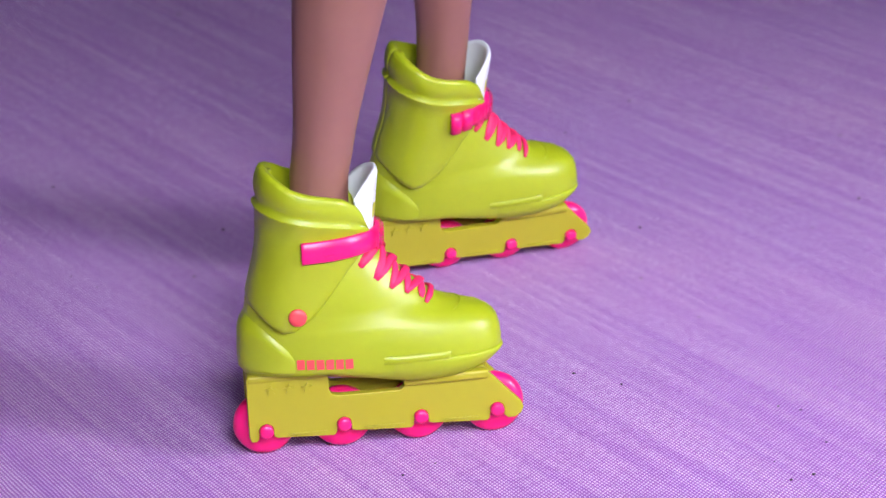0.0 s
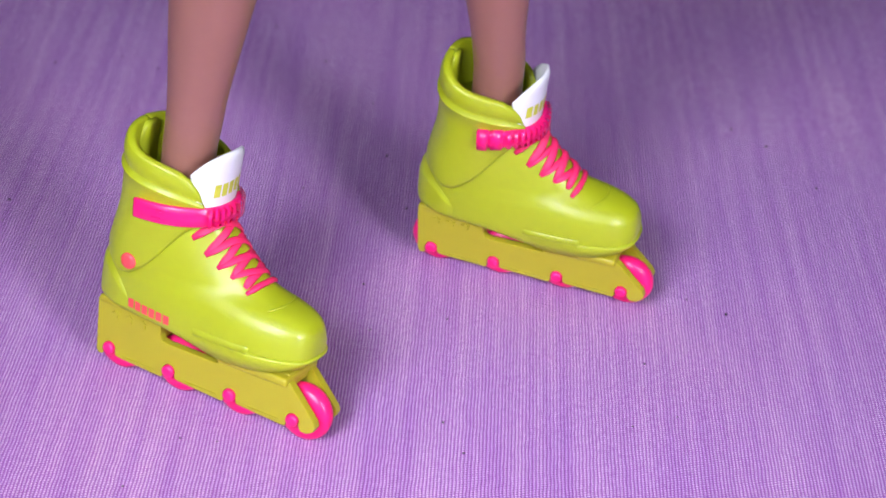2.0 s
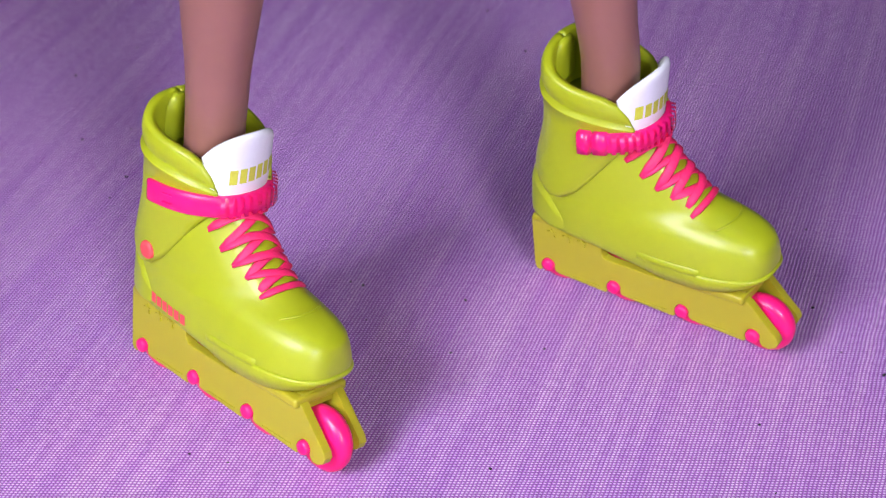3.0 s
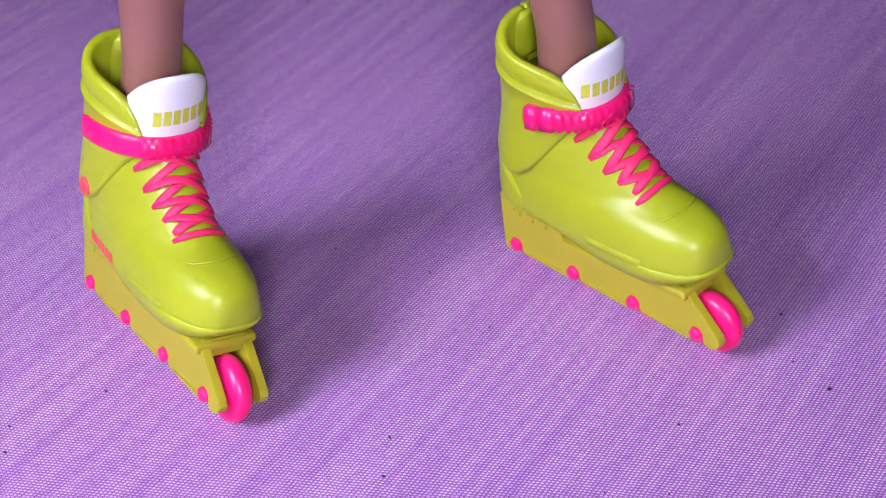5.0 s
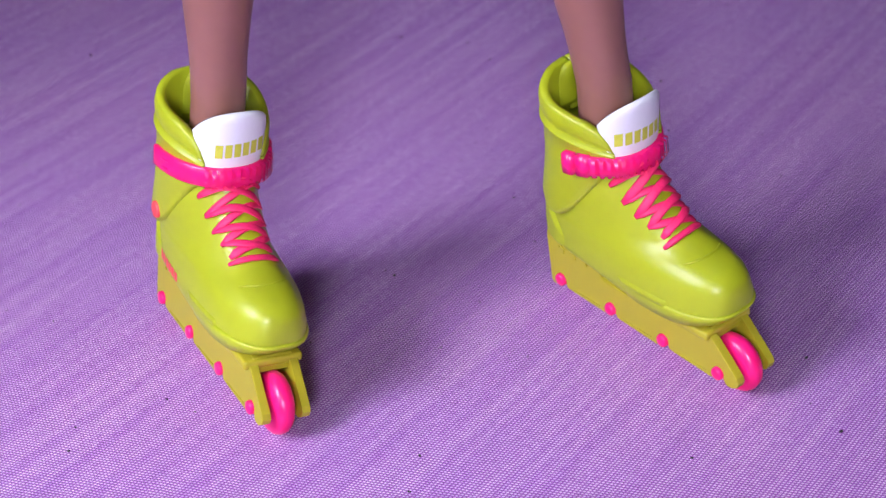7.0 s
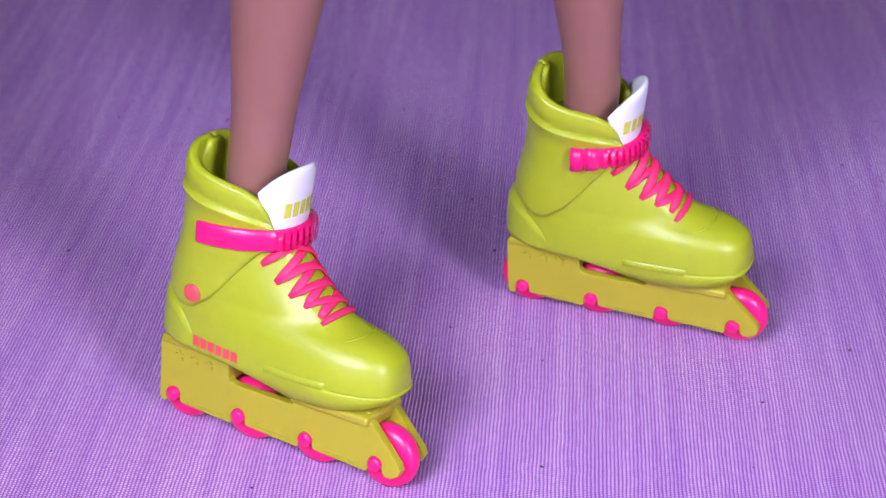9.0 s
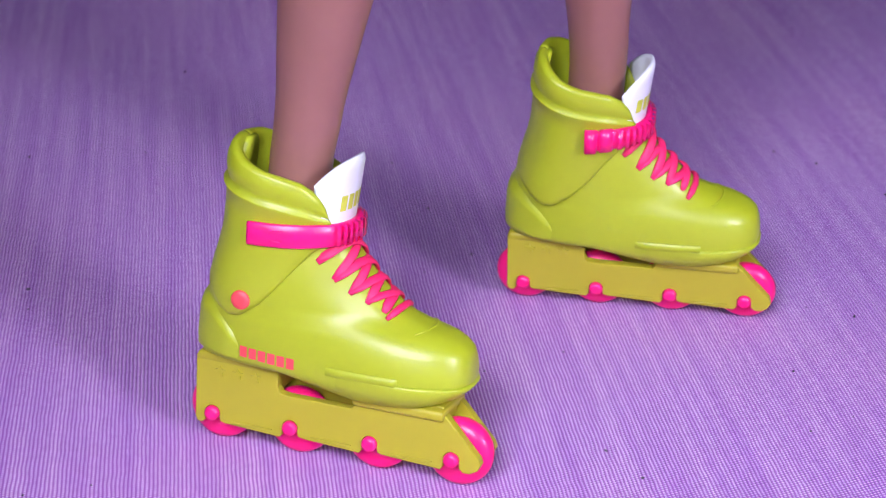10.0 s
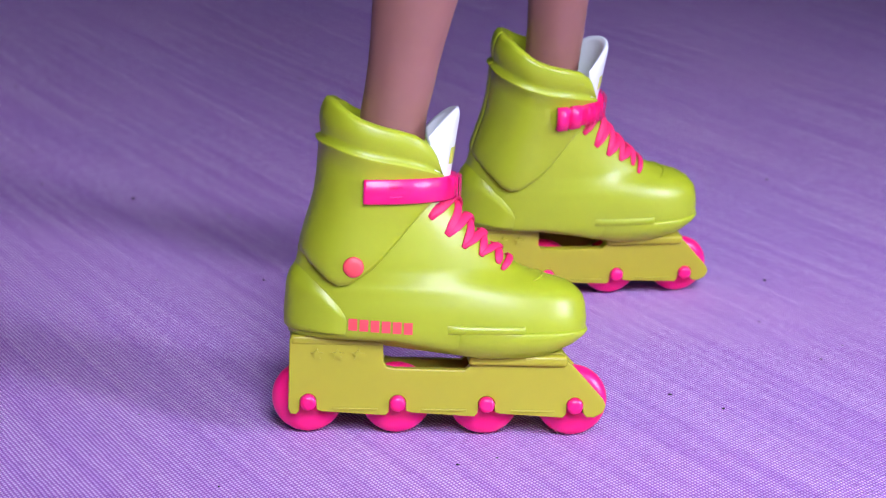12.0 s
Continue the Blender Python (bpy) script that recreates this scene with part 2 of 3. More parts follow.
def side_of(deg):
    """The angle from the heel, 0 to 180, on either side."""
    deg %= 360
    return deg if deg <= 180 else 360 - deg


CUFF_LOW = [(0, 2.38), (25, 2.32), (45, 2.20), (62, 2.06), (72, 2.00), (82, 2.02), (92, 2.18), (103, 2.46), (114, 2.74), (125, 2.95), (140, 3.08), (180, 3.10)]
CUFF_TOP = [(0, 4.30), (25, 4.27), (45, 4.19), (65, 4.08), (90, 3.97), (112, 3.88), (126, 3.76), (136, 3.60), (143, 3.42), (180, 3.4)]
CUFF_RIDGE = [(0, 3.80), (40, 3.72), (80, 3.58), (115, 3.46), (143, 3.36), (180, 3.36)]
FRONT = 143


def cuff_mesh():
    bm = bmesh.new()
    degs = [0.8 + (360 - 1.6) * i / 116 for i in range(117)]
    degs = [d for d in degs if side_of(d) <= FRONT]
    for run in ([d for d in degs if d < 180], [d for d in degs if d > 180]):
        rows = []
        for f in range(21):
            row = []
            for d in run:
                s = side_of(d)
                lo, rg, tp = interp(CUFF_LOW, s)[0], interp(CUFF_RIDGE, s)[0], interp(CUFF_TOP, s)[0]
                if f == 0:
                    z, off = lo - 0.02, -0.05
                elif f == 1:
                    z, off = lo + 0.01, 0.0
                elif f == 2:
                    z, off = lo + 0.05, 0.022
                elif f <= 9:
                    z, off = lo + 0.11 + (rg - 0.06 - lo - 0.11) * (f - 3) / 6, 0.035
                elif f == 10:
                    z, off = rg - 0.015, 0.075
                elif f == 11:
                    z, off = rg + 0.015, 0.075
                elif f == 12:
                    z, off = rg + 0.045, 0.01
                elif f <= 16:
                    k = (f - 12) / 4
                    z, off = rg + 0.045 + (tp - 0.06 - rg - 0.045) * k, 0.01 + 0.05 * math.sin(math.pi * k * 0.8)
                elif f == 17:
                    z, off = tp - 0.012, 0.02
                elif f == 18:
                    z, off = tp, -0.04
                elif f == 19:
                    z, off = tp - 0.03, -0.10
                else:
                    z, off = 3.05, -0.12
                row.append(section(CUFF, d, z, off))
            rows.append(row)
        vs = grid(bm, rows, closed=False)
        bm.faces.new([r[0] for r in vs])
        bm.faces.new([r[-1] for r in vs])
    # the back web that joins the two halves below the collar
    rows = []
    for z, off in ((2.40, -0.05), (2.42, 0.0), (2.9, 0.0), (3.4, 0.0), (3.72, 0.0), (3.74, -0.05)):
        rows.append([section(CUFF, d, z, off) for d in range(-9, 10, 2)])
    grid(bm, rows, closed=False)
    return bm


def boot_mesh():
    bm = bmesh.new()
    zs = [b[0] for b in BOOT]
    fine = sorted({*zs, *[(a + b) / 2 for a, b in zip(zs, zs[1:])]})
    rows = [[section(BOOT, 360 * i / 88, z) for i in range(88)] for z in fine]
    vs = grid(bm, rows)
    bm.faces.new(vs[0])
    bm.faces.new(vs[-1])
    return bm


def plate_outline():
    """The side plate of the chassis, with the axle slots in its lower edge."""
    pts = [(-0.25, 1.24), (-0.25, 0.35), (-0.22, 0.285)]
    for k in range(4):
        x = k * 3.4 / 3
        pts += [(x - 0.15, 0.28), (x - 0.112, 0.32), (x - 0.108, 0.42)]
        pts += [(x + 0.108 * math.cos(a), 0.44 + 0.108 * math.sin(a)) for a in (2.9, 2.5, 2.05, 1.57, 1.1, 0.65, 0.25)]
        pts += [(x + 0.108, 0.42), (x + 0.112, 0.34)]
        pts += [(x + 0.16, 0.29)] if k == 3 else [(x + 0.17, 0.32)]
    pts += [(3.66, 0.29), (3.76, 0.35), (3.80, 0.44), (3.77, 0.52), (3.34, 0.98), (3.27, 1.04), (3.24, 1.06)]
    pts += [(2.10, 1.02), (2.06, 0.96), (1.98, 0.885), (1.08, 0.89), (0.98, 0.91), (0.94, 0.98), (0.93, 1.28), (-0.18, 1.29)]
    return pts


def plate_mesh(y0, y1):
    """A beveled plate between two distances from the middle."""
    bm = bmesh.new()
    pts = plate_outline()
    face = bm.faces.new([bm.verts.new((x, y0, z)) for x, z in pts])
    out = bmesh.ops.extrude_face_region(bm, geom=[face])
    for v in out["geom"]:
        if isinstance(v, bmesh.types.BMVert):
            v.co.y = y1
    edges = [e for e in bm.edges if abs(e.verts[0].co.y - y1) < 1e-6 and abs(e.verts[1].co.y - y1) < 1e-6]
    bmesh.ops.bevel(bm, geom=edges, offset=0.018, segments=2, profile=0.6, affect="EDGES")
    bmesh.ops.triangulate(bm, faces=[f for f in bm.faces if len(f.verts) > 8])
    return bm


def star_mesh(x, z, y0, y1, r=0.075):
    bm = bmesh.new()
    pts = [(x + (r if i % 2 == 0 else r * 0.45) * math.sin(math.pi * i / 5), z + (r if i % 2 == 0 else r * 0.45) * math.cos(math.pi * i / 5)) for i in range(10)]
    face = bm.faces.new([bm.verts.new((px, y0, pz)) for px, pz in pts])
    out = bmesh.ops.extrude_face_region(bm, geom=[face])
    for v in out["geom"]:
        if isinstance(v, bmesh.types.BMVert):
            v.co.y = y1
    return bm


def tongue_x(y, z):
    """The front of the tongue, which wraps round the shin."""
    return 1.235 + 0.47 * math.cos(math.asin(max(-1, min(1, y / 0.58)))) + 0.12 * (z - 3.05)


def roller_skate(name, mirror, label):
    """A right skate, or with mirror the left one; the outer side of the right skate is -y."""
    from mathutils.bvhtree import BVHTree
    base = tagged(new(name), label, "roller skate", "pair of roller skates")
    base.empty_display_size = 0.01

    def add(n, bm, mat, parent=base, lab="", smooth=True):
        return part(n, bm, mat, parent, lab, mirror, smooth)

    bm = boot_mesh()
    tree = BVHTree.FromBMesh(bm)
    add("boot", bm, YELLOW)
    cuff = add("cuff", cuff_mesh(), YELLOW, lab="neon yellow ankle cuff with a rolled collar")

    # heel counter: a raised panel round the back of the heel
    bm = bmesh.new()
    rows = []
    for f in range(13):
        row = []
        for i in range(41):
            d = -62 + 124 * i / 40
            k = 1 - (abs(d) / 62) ** 2.2
            z0, z1 = 1.24, 1.45 + 0.80 * max(0.0, k) ** 0.7
            u = f / 12
            off = 0.065 * min(1, 6 * u, 6 * (1 - u), 8 * (1 - abs(d) / 62.5)) - 0.02
            row.append(section(BOOT, d, z0 + (z1 - z0) * u, off))
        rows.append(row)
    grid(bm, rows, closed=False)
    add("heel_counter", bm, YELLOW)

    # pull tab standing inside the back of the collar, and the spine below it
    bm = bmesh.new()
    rows = []
    for i in range(11):
        v = i / 10
        w = 0.25 * (1 - max(0, v - 0.6) ** 2 * 3)
        c = section(CUFF, 0, 3.55 + 0.70 * v, 0.0).x
        rows.append([(c + 0.09, -w, 3.55 + 0.70 * v), (c + 0.075, 0, 3.55 + 0.70 * v), (c + 0.09, w, 3.55 + 0.70 * v), (c + 0.17, w * 0.9, 3.55 + 0.70 * v - 0.02), (c + 0.17, -w * 0.9, 3.55 + 0.70 * v - 0.02)])
    vs = grid(bm, rows)
    bm.faces.new(vs[0])
    bm.faces.new(vs[-1])
    add("pull_tab", bm, YELLOW)
    bm = bmesh.new()
    tube(bm, [section(CUFF, 0, 2.25 + 1.5 * i / 12, -0.03 + 0.015 * math.sin(math.pi * i / 12)) for i in range(13)], 0.05, 8)
    add("back_spine", bm, YELLOW)

    # welt: the rim that runs round the front of the sole
    bm = bmesh.new()
    rows = []
    for z, off in ((1.10, -0.03), (1.16, 0.03), (1.30, 0.035), (1.40, 0.035), (1.43, 0.02), (1.44, -0.03)):
        w0 = deg_at(BOOT, 1.35, 1.75)
        rows.append([section(BOOT, w0 + (360 - 2 * w0) * i / 60, z, (max(0.016, off * min(1, i / 8, (60 - i) / 8)) if off > 0.005 else off) - (0.05 if i in (0, 60) else 0)) for i in range(61)])
    grid(bm, rows, closed=False)
    add("welt", bm, YELLOW)
    p0, p1 = deg_at(BOOT, 1.45, 1.72), deg_at(BOOT, 1.45, 2.70)
    for lo, hi in ((p0, p1), (360 - p1, 360 - p0)):
        bm = bmesh.new()
        rows = [[section(BOOT, lo + (hi - lo) * i / 16, z, off if 0 < i < 16 else 0.0) for i in range(17)]
                for z, off in ((1.40, 0.0), (1.415, 0.03), (1.49, 0.024), (1.515, 0.0))]
        grid(bm, rows, closed=False)
        add("toe_panel", bm, YELLOW)

    # tongue
    bm = bmesh.new()
    outer, inner = [], []
    for j in range(15):
        v = j / 14
        ro, ri = [], []
        for i in range(21):
            u = -1 + i / 10
            y = 0.58 * math.sin(radians(72) * u * (0.62 + 0.38 * v))
            top = 4.20 - 0.34 * abs(u) ** 2.4
            z = 3.12 + (top - 3.12) * v
            edge = 0.03 * max(0, abs(u) - 0.8) / 0.2 + 0.03 * max(0, v - 0.93) / 0.07
            ro.append((tongue_x(y, z) + 0.0 - edge, y, z))
            ri.append((tongue_x(y, z) - 0.085 + edge * 0.4, y, z))
        outer.append(ro)
        inner.append(ri)
    a = grid(bm, outer, closed=False)
    b = grid(bm, inner, closed=False)
    ring_a = a[0] + [r[-1] for r in a[1:]] + a[-1][-2::-1] + [r[0] for r in a[-2:0:-1]]
    ring_b = b[0] + [r[-1] for r in b[1:]] + b[-1][-2::-1] + [r[0] for r in b[-2:0:-1]]
    for i in range(len(ring_a)):
        j = (i + 1) % len(ring_a)
        bm.faces.new((ring_a[i], ring_a[j], ring_b[j], ring_b[i]))
    tongue = add("tongue", bm, WHITE, lab="white painted tongue with a worn lime print")
    for k in range(6):
        yc = -0.27 + 0.13 * k
        bm = bmesh.new()
        rows = []
        for z in (3.50, 3.60, 3.71):
            rows.append([(tongue_x(y, z) + 0.006, y, z + 0.03 * k / 5) for y in (yc - 0.05, yc, yc + 0.05)])
        grid(bm, rows, closed=False)
        add("print_bar", bm, LIME, tongue)

    # strap with its ribs and buckle
    def strap_point(d, v, off):
        s = side_of(d)
        zc = 3.20 + 0.02 * (s - 120) / 60
        hh = 0.155 - 0.015 * max(0, s - 110) / 70
        return section(CUFF, d, 3.2, off + 0.01 * max(0, s - 130) / 50) + Vector((0, 0, zc - 3.2 + hh * v))

    bm = bmesh.new()
    start, stop = deg_at(CUFF, 3.2, 0.65), 360 - deg_at(CUFF, 3.2, 0.95)
    span = [start + (stop - start) * i / 90 for i in range(91)]
    rows = [[strap_point(d, v, off) for d in span] for v, off in ((-0.95, 0.03), (-1, 0.085), (-0.88, 0.105), (0.88, 0.105), (1, 0.085), (0.95, 0.03))]
    vs = grid(bm, rows, closed=False)
    bm.faces.new([r[0] for r in vs])
    bm.faces.new([r[-1] for r in vs])
    strap = add("strap", bm, PINK, lab="hot pink ribbed ankle strap")
    for k in range(13):
        d0 = 146 + 7.6 * k
        bm = bmesh.new()
        rows = [[strap_point(d0 + dd, v, off) for dd in (0, 0.8, 3.2, 4.0)] for v, off in ((-0.98, 0.10), (-0.86, 0.165), (0.86, 0.165), (0.98, 0.10))]
        grid(bm, rows, closed=False)
        add("strap_rib", bm, PINK, strap)
    # the buckle: a tall block and a lower catch with a groove between them
    for d0, d1, rise in ((stop - 21, stop - 9, 0.0), (stop - 7, stop + 2, 0.025)):
        bm = bmesh.new()
        rows = [[strap_point(d, v, off + (rise if 0.06 < off else 0)) for d in (d0, d0 + 0.8, (d0 + d1) / 2, d1 - 0.8, d1)]
                for v, off in ((-1.12, 0.05), (-1.06, 0.135), (0, 0.15), (1.06, 0.135), (1.12, 0.05))]
        for row in rows:
            row[0], row[-1] = row[0].lerp(Vector((row[0].x, 0, row[0].z)), 0.08), row[-1].lerp(Vector((row[-1].x, 0, row[-1].z)), 0.08)
        grid(bm, rows, closed=False)
        add("buckle", bm, PINK, strap)

    for v0 in (-0.45, 0.35):
        bm = bmesh.new()
        rows = [[strap_point(start + dd, v, off) for dd in (16, 17, 23, 24)] for v, off in ((v0 - 0.05, 0.10), (v0, 0.132), (v0 + 0.09, 0.132), (v0 + 0.13, 0.10))]
        grid(bm, rows, closed=False)
        add("strap_slot", bm, PINK, strap)

    # laces and eyelets along the instep
    def on_instep(x, y, lift):
        o, dv = Vector((x + 3.0 * 0.64, y, 0)), Vector((-0.64, 0, -0.77))
        zline = 3.0 - (x - 1.80) * 1.1
        o.z = zline + 3.0 * 0.77
        hit = tree.ray_cast(o, dv)
        p = hit[0] if hit[0] is not None else Vector((x, y, zline))
        return p - dv * lift

    stations = [1.70, 1.90, 2.08, 2.25, 2.42]
    reach = [0.46, 0.43, 0.40, 0.36, 0.32]
    for k in range(-1, 4):
        for sgn in (-1, 1):
            # the topmost pair comes out from under the strap, near the middle
            xa, ya = (1.70, 0.04) if k < 0 else (stations[k], reach[k])
            xb, yb = stations[k + 1], reach[k + 1]
            bm = bmesh.new()
            pts = []
            for i in range(11):
                u = i / 10
                y = sgn * (-ya + (ya + yb) * u)
                x = xa + (xb - xa) * u + 0.012 * math.sin(5 * k + 3 * sgn + 6 * u)
                lift = 0.018 + (0.035 * math.sin(math.pi * u) if sgn > 0 else 0.0)
                pts.append(on_instep(x, y, lift))
            tube(bm, pts, 0.066 + 0.006 * math.sin(7 * k + 2 * sgn), 8, 0.36)
            add("lace", bm, LACE)
    bm = bmesh.new()
    tube(bm, [on_instep(2.47 + 0.03 * i / 8, -0.36 + 0.74 * i / 8, 0.03) for i in range(9)], 0.05, 8, 0.6)
    add("lace", bm, LACE)
    for k in range(5):
        for sgn in (-1, 1):
            c = on_instep(stations[k] + 0.06, sgn * (reach[k] + 0.09), 0.004)
            bm = bmesh.new()
            n = tree.find_nearest(c)[1].normalized()
            a = n.orthogonal().normalized()
            b2 = n.cross(a)
            rows = []
            for m in range(6):
                al = 2 * math.pi * m / 6
                rows.append([c + (a * math.cos(t) + b2 * math.sin(t)) * (0.036 + 0.013 * math.cos(al)) + n * 0.013 * math.sin(al) for t in [2 * math.pi * q / 14 for q in range(14)]])
            grid(bm, rows + [rows[0]])
            bmesh.ops.remove_doubles(bm, verts=bm.verts, dist=1e-5)
            add("eyelet", bm, YELLOW)
    # a low ridge across the toe cap
    bm = bmesh.new()
    tube(bm, [on_instep(2.80 - 0.06 * (u * u), 0.36 * u, -0.008) for u in [-1 + i / 8 for i in range(17)]], 0.022, 6)
    add("toe_seam", bm, YELLOW)

    # hinge button and name bars on the outer side
    c = section(CUFF, deg_at(CUFF, 2.24, 0.53), 2.24, 0.035)
    bm = bmesh.new()
    lathe_y(bm, c.x, c.z, [(c.y + 0.08, 0.13), (c.y - 0.015, 0.13), (c.y - 0.035, 0.115), (c.y - 0.04, 0.05)], 28)
    add("hinge_button", bm, PRINT, lab="coral pink round hinge button")
    for k in range(6):
        x0 = 0.48 + 0.138 * k
        bm = bmesh.new()
        rows = []
        for z in (1.42, 1.50, 1.57):
            zz = z - 0.03 * k / 5
            row = []
            for x in (x0, x0 + 0.055, x0 + 0.11):
                hit = tree.ray_cast(Vector((x, -3, zz)), Vector((0, 1, 0)))
                row.append(hit[0] + Vector((0, -0.008, 0)))
            rows.append(row)
        grid(bm, rows, closed=False)
        add("name_bar", bm, PRINT)

    # chassis
    for s in (-1, 1):
        plate = add("chassis_plate", plate_mesh(s * 0.24, s * 0.37), MUSTARD, lab="translucent yellow chassis side plate", smooth=False)
        for k in range(3):
            x = k * 3.4 / 3
            bm = bmesh.new()
            ya, yb = sorted((s * 0.36, s * 0.39))
            box(bm, x + 0.30, x + 0.88, ya, yb, 0.35, 0.375, 0.008)
            add("rib", bm, MUSTARD, plate)
            add("star", star_mesh(0.10 + 0.26 * k, 1.06, s * 0.36, s * 0.395, 0.082), MUSTARD, plate, smooth=False)
        for k in range(4):
            x = k * 3.4 / 3
            bm = bmesh.new()
            lathe_y(bm, x, 0.44, [(s * 0.20, 0.102), (s * 0.40, 0.102), (s * 0.425, 0.09), (s * 0.435, 0.045)], 24)
            add("axle_cap", bm, PINK)
    bm = bmesh.new()
    box(bm, -0.22, 0.92, -0.30, 0.30, 0.88, 1.27, 0.03)
    add("rear_mount", bm, MUSTARD)
    bm = bmesh.new()
    box(bm, 2.09, 3.24, -0.30, 0.30, 0.86, 1.12, 0.03)
    add("front_mount", bm, MUSTARD)
    for x0, x1, w in ((-0.24, 0.93, 0.38), (2.02, 3.28, 0.45)):
        bm = bmesh.new()
        box(bm, x0, x1, -w, w, 1.17 if x0 < 0 else 0.96, 1.30 if x0 < 0 else 1.10, 0.05)
        add("mount_flange", bm, MUSTARD)

    # wheels
    for k in range(4):
        x = k * 3.4 / 3
        bm = bmesh.new()
        prof = [(-0.17, 0.10), (-0.175, 0.20), (-0.165, 0.27), (-0.15, 0.345), (-0.12, 0.405), (-0.07, 0.448), (0, 0.465)]
        prof += [(-y, r) for y, r in prof[-2::-1]]
        lathe_y(bm, x, 0.44, prof, 44)
        add("wheel", bm, PINK, lab="glossy hot pink wheel")
    return base


skate_a = roller_skate("roller_skate", False, "upright neon yellow toy roller skate with pink laces and button")
skate_a.matrix_world = pose(0, 0.0, 0.04 * CM, -7.7, 0, 0)
B_X, B_Y, B_TURN = 2.53, 5.67, 9.4
skate_b = roller_skate("roller_skate", True, "neon yellow toy roller skate leaning slightly, with pink ribbed strap")
skate_b.matrix_world = pose(B_X * CM, B_Y * CM, 0.045 * CM, 0, 0, B_TURN) @ pose(0, 0, 0, 6.7, 0, 0)


# ---- the doll: one plain mesh from the ankles to the hips ----
def doll():
    bm = bmesh.new()
    legs = []
    for skate, top in ((skate_a, Vector((3.2, 0.9, 15.5))), (skate_b, Vector((4.1, 3.0, 15.5)))):
        m = skate.matrix_world
        sign = 1 if skate is skate_a else -1
        foot = m @ (Vector((0.95, 0, 2.9)) * CM) / CM
        ankle = m @ (Vector((1.00, 0, 4.1)) * CM) / CM
        rows = []
        prof = [(0.0, 0.42, 0.40), (0.09, 0.415, 0.385), (0.16, 0.45, 0.40), (0.26, 0.60, 0.52), (0.38, 0.78, 0.68), (0.50, 0.80, 0.72),
                (0.60, 0.66, 0.62), (0.68, 0.66, 0.64), (0.80, 0.80, 0.76), (0.92, 0.92, 0.86), (1.0, 0.96, 0.90)]
        for i in range(41):
            u = i / 40
            rx, ry = interp(prof, u)
            c = foot + (ankle - foot) * min(1, u / 0.1) if u < 0.1 else ankle + (top - ankle) * ((u - 0.1) / 0.9)
            calf = -0.10 * math.sin(math.pi * min(1, max(0, (u - 0.12) / 0.5)))
            rows.append([c + Vector((calf + rx * math.cos(2 * math.pi * j / 40), ry * math.sin(2 * math.pi * j / 40), 0)) for j in range(40)])
        vs = grid(bm, rows)
        bm.faces.new(vs[0])
        bm.faces.new(vs[-1])
    # hips
    rows = []
    for z, rx, ry in ((14.6, 0.7, 0.9), (15.0, 1.05, 1.5), (16.0, 1.15, 1.75), (17.0, 1.05, 1.6), (18.0, 0.85, 1.25), (18.3, 0.4, 0.6)):
        rows.append([Vector((3.45 + rx * math.cos(2 * math.pi * j / 40), 1.9 + ry * math.sin(2 * math.pi * j / 40), z)) for j in range(40)])
    vs = grid(bm, rows)
    bm.faces.new(vs[0])
    bm.faces.new(vs[-1])
    ob = part("doll", bm, SKIN)
    return tagged(ob, "tan vinyl doll with smooth plain legs standing in skates", "doll")


doll()


# ---- cloth, lint and room ----
def swell(x, y):
    """How far the cloth lifts off the floor: nothing under the skates, slow swells further off."""
    k = min(1.0, max(0.0, math.hypot(x - 0.03, y - 0.03) - 0.10) / 0.25)
    return k * max(0.0, 0.004 + 0.007 * noise.noise(Vector((x * 5, y * 3.2, 0.3))) + 0.0015 * noise.noise(Vector((x * 19, y * 14, 3.1))))


def cloth():
    """One sheet over the floor: flat under the skates, with slow swells further off."""
    bm = bmesh.new()
    n = 150
    xs = [(-1.45 + 2.9 * i / n) for i in range(n + 1)]
    ys = [(-0.30 + 2.53 * i / n) for i in range(n + 1)]
    rows = []
    for y in ys:
        row = []
        for x in xs:
            row.append((x, y, swell(x, y)))
        rows.append(row)
    grid(bm, rows, closed=False)
    ob = part("ground", bm, CLOTH, unit=1.0)
    mod = ob.modifiers.new("thickness", "SOLIDIFY")
    mod.thickness, mod.offset = 0.0006, -1
    return tagged(ob, "lavender pink woven cotton cloth spread flat", "cloth", kind="structure")


cloth()


def lint():
    """Tiny dark specks scattered over the cloth."""
    rnd = random.Random(7)
    bm = bmesh.new()
    for i in range(230):
        x, y = (rnd.uniform(-9, 13), rnd.uniform(-7, 14)) if i < 110 else (rnd.uniform(-30, 30), rnd.uniform(-10, 55))
        if math.hypot(x - 3, y - 3) > 16 and i < 110:
            continue
        r = rnd.choice((0.012, 0.016, 0.02, 0.026))
        h = swell(x * CM, y * CM) * 100
        m = pose(x, y, h + r * 0.5, 0, 0, rnd.uniform(0, 360)) @ Matrix.Diagonal((r * rnd.uniform(0.8, 1.9), r, r * 0.7, 1))
        bmesh.ops.create_icosphere(bm, subdivisions=1, radius=1.0, matrix=m)
    return tagged(part("lint", bm, LINT), "tiny dark lint specks lying on the cloth", "lint", kind="stuff")


lint()


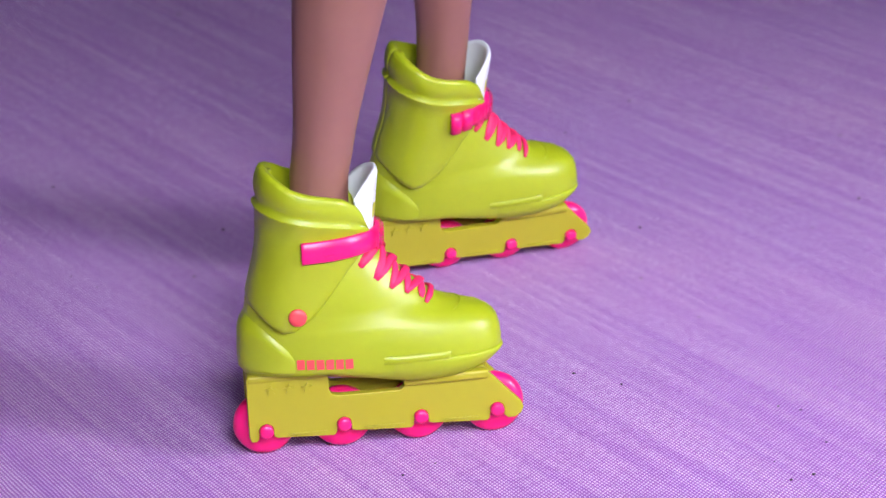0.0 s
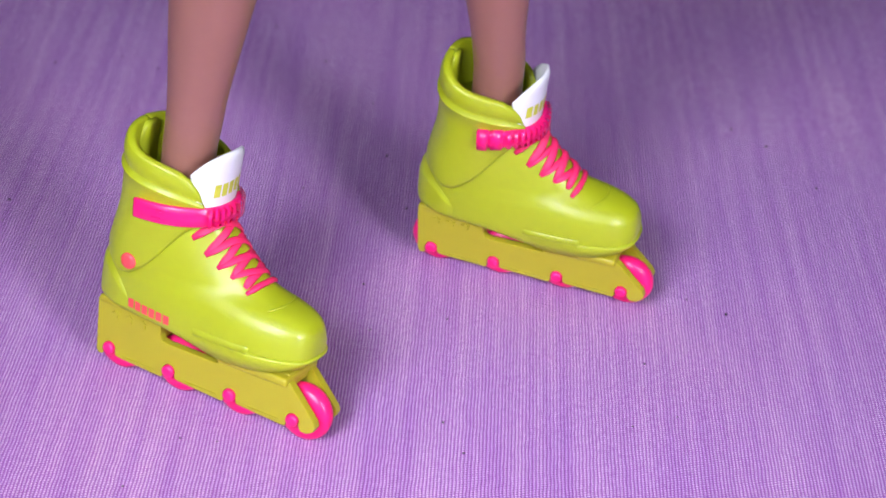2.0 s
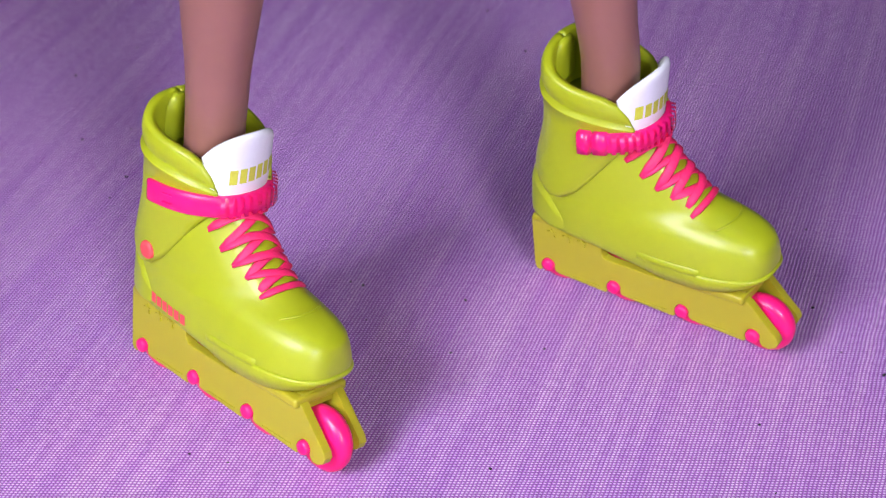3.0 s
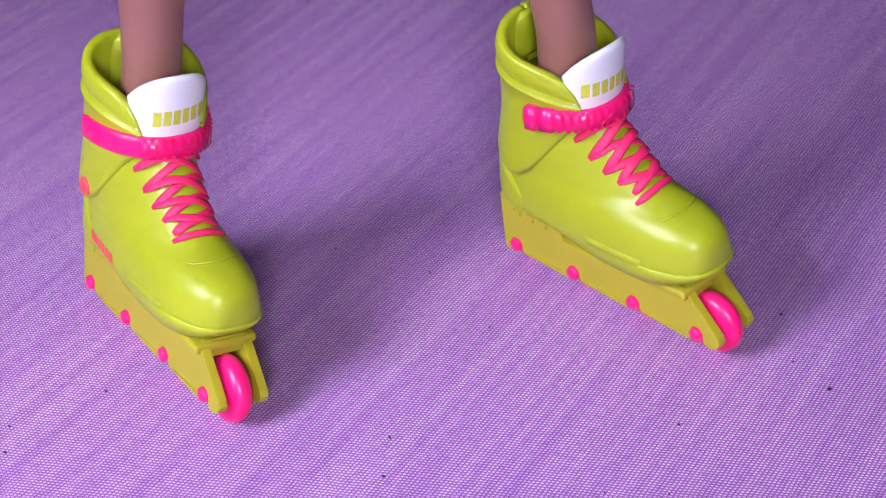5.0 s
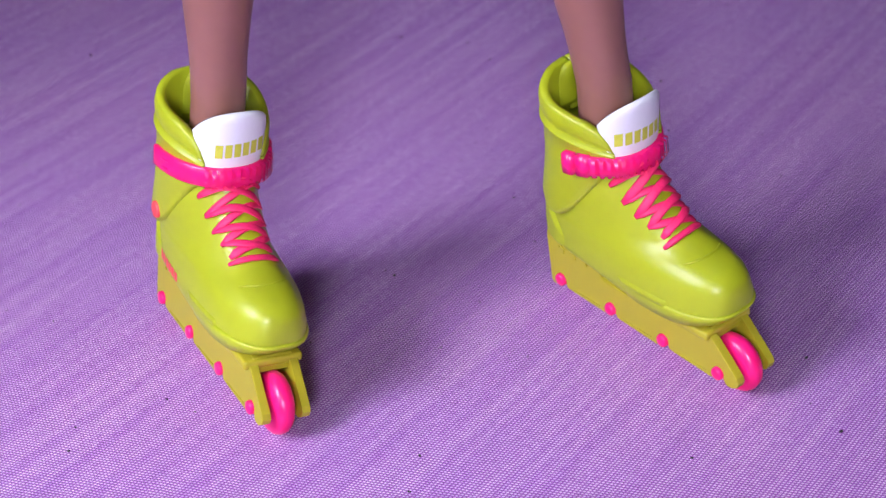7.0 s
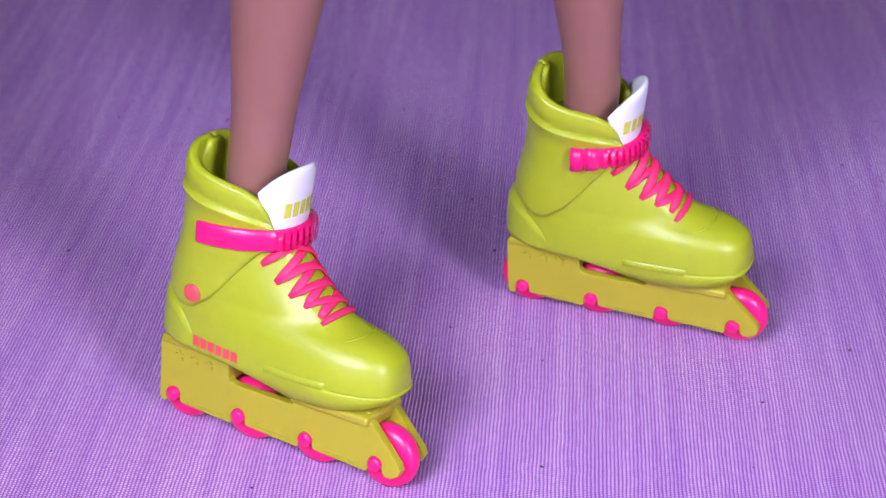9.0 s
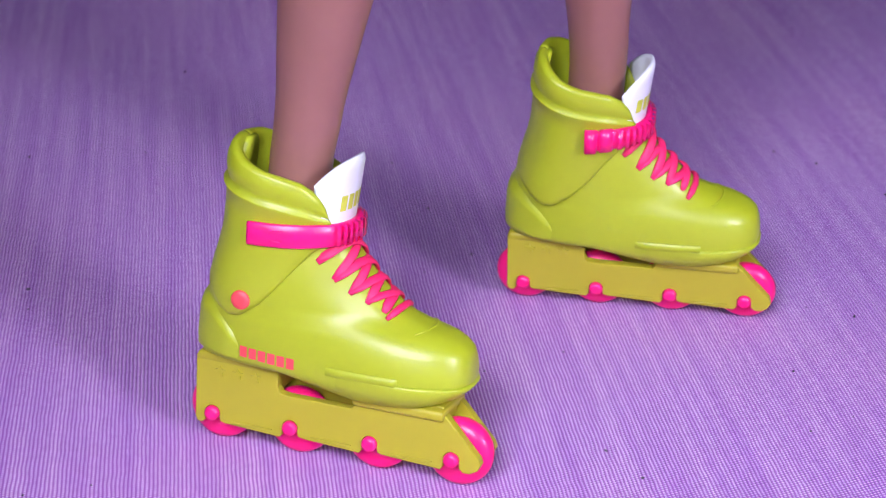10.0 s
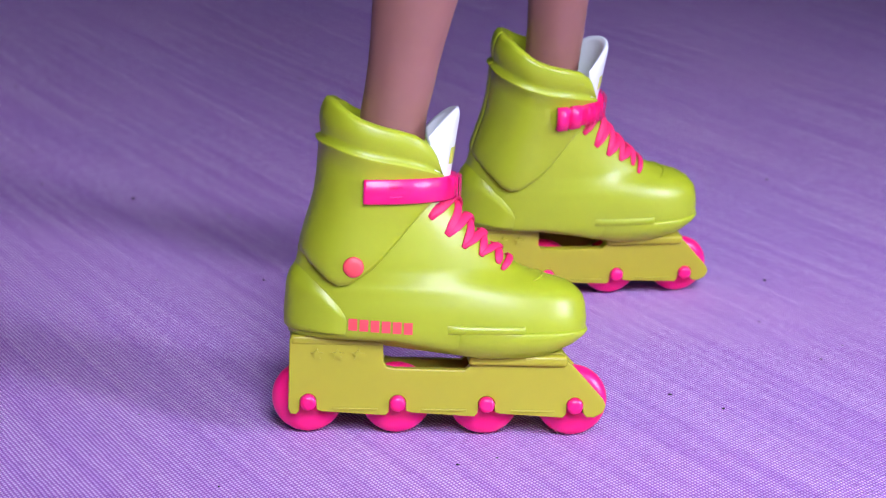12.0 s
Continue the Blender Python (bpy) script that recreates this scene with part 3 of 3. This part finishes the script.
def slab(name, x0, x1, y0, y1, z0, z1, mat, label, parent=None):
    bm = bmesh.new()
    box(bm, x0, x1, y0, y1, z0, z1)
    ob = part(name, bm, mat, parent, smooth=False, unit=1.0)
    return tagged(ob, label, kind="structure") if parent is None else ob


T = 0.1
slab("floor", -RX, RX, RY0, RY1, -T - 0.001, -0.001, FLOORING, "plain wooden floor under the spread cloth")
slab("ceiling", -RX - T, RX + T, RY0 - T, RY1 + T, RZ, RZ + T, PLASTER, "plain painted ceiling")
slab("wall_west", -RX - T, -RX, RY0, RY1, -T, RZ, PLASTER, "plain painted wall")
slab("wall_east", RX, RX + T, RY0, RY1, -T, RZ, PLASTER, "plain painted wall")
slab("wall_north", -RX - T, RX + T, RY1, RY1 + T, -T, RZ, PLASTER, "plain painted wall")


def window_wall():
    bm = bmesh.new()
    xs = [-RX - T] + [v for w in WINDOWS for v in w[:2]] + [RX + T]
    for x0, x1 in zip(xs[0::2], xs[1::2]):
        box(bm, x0, x1, RY0 - T, RY0, -T, RZ)
    for x0, x1, z0, z1 in WINDOWS:
        box(bm, x0, x1, RY0 - T, RY0, -T, z0)
        box(bm, x0, x1, RY0 - T, RY0, z1, RZ)
    return tagged(part("wall_south", bm, PLASTER, smooth=False, unit=1.0), "plain painted wall with openings for two added windows", kind="structure")


# an unseen window, added as the opening for a key lamp
def window(name, x0, x1, z0, z1):
    win = tagged(new(name), "unseen white framed window added round a key lamp", kind="structure")
    for a, b, c, d in ((x0, x0 + 0.03, z0, z1), (x1 - 0.03, x1, z0, z1), (x0 + 0.03, x1 - 0.03, z0, z0 + 0.03), (x0 + 0.03, x1 - 0.03, z1 - 0.03, z1)):
        slab("window_frame", a, b, RY0 - 0.09, RY0 - 0.05, c, d, FRAMEPAINT, "", win)
    pane = slab("pane", x0 + 0.03, x1 - 0.03, RY0 - 0.075, RY0 - 0.07, z0 + 0.03, z1 - 0.03, GLASS, "", win)
    pane.visible_shadow = False


window_wall()
for k, w in enumerate(WINDOWS):
    window("window_%d" % (k + 1), *w)
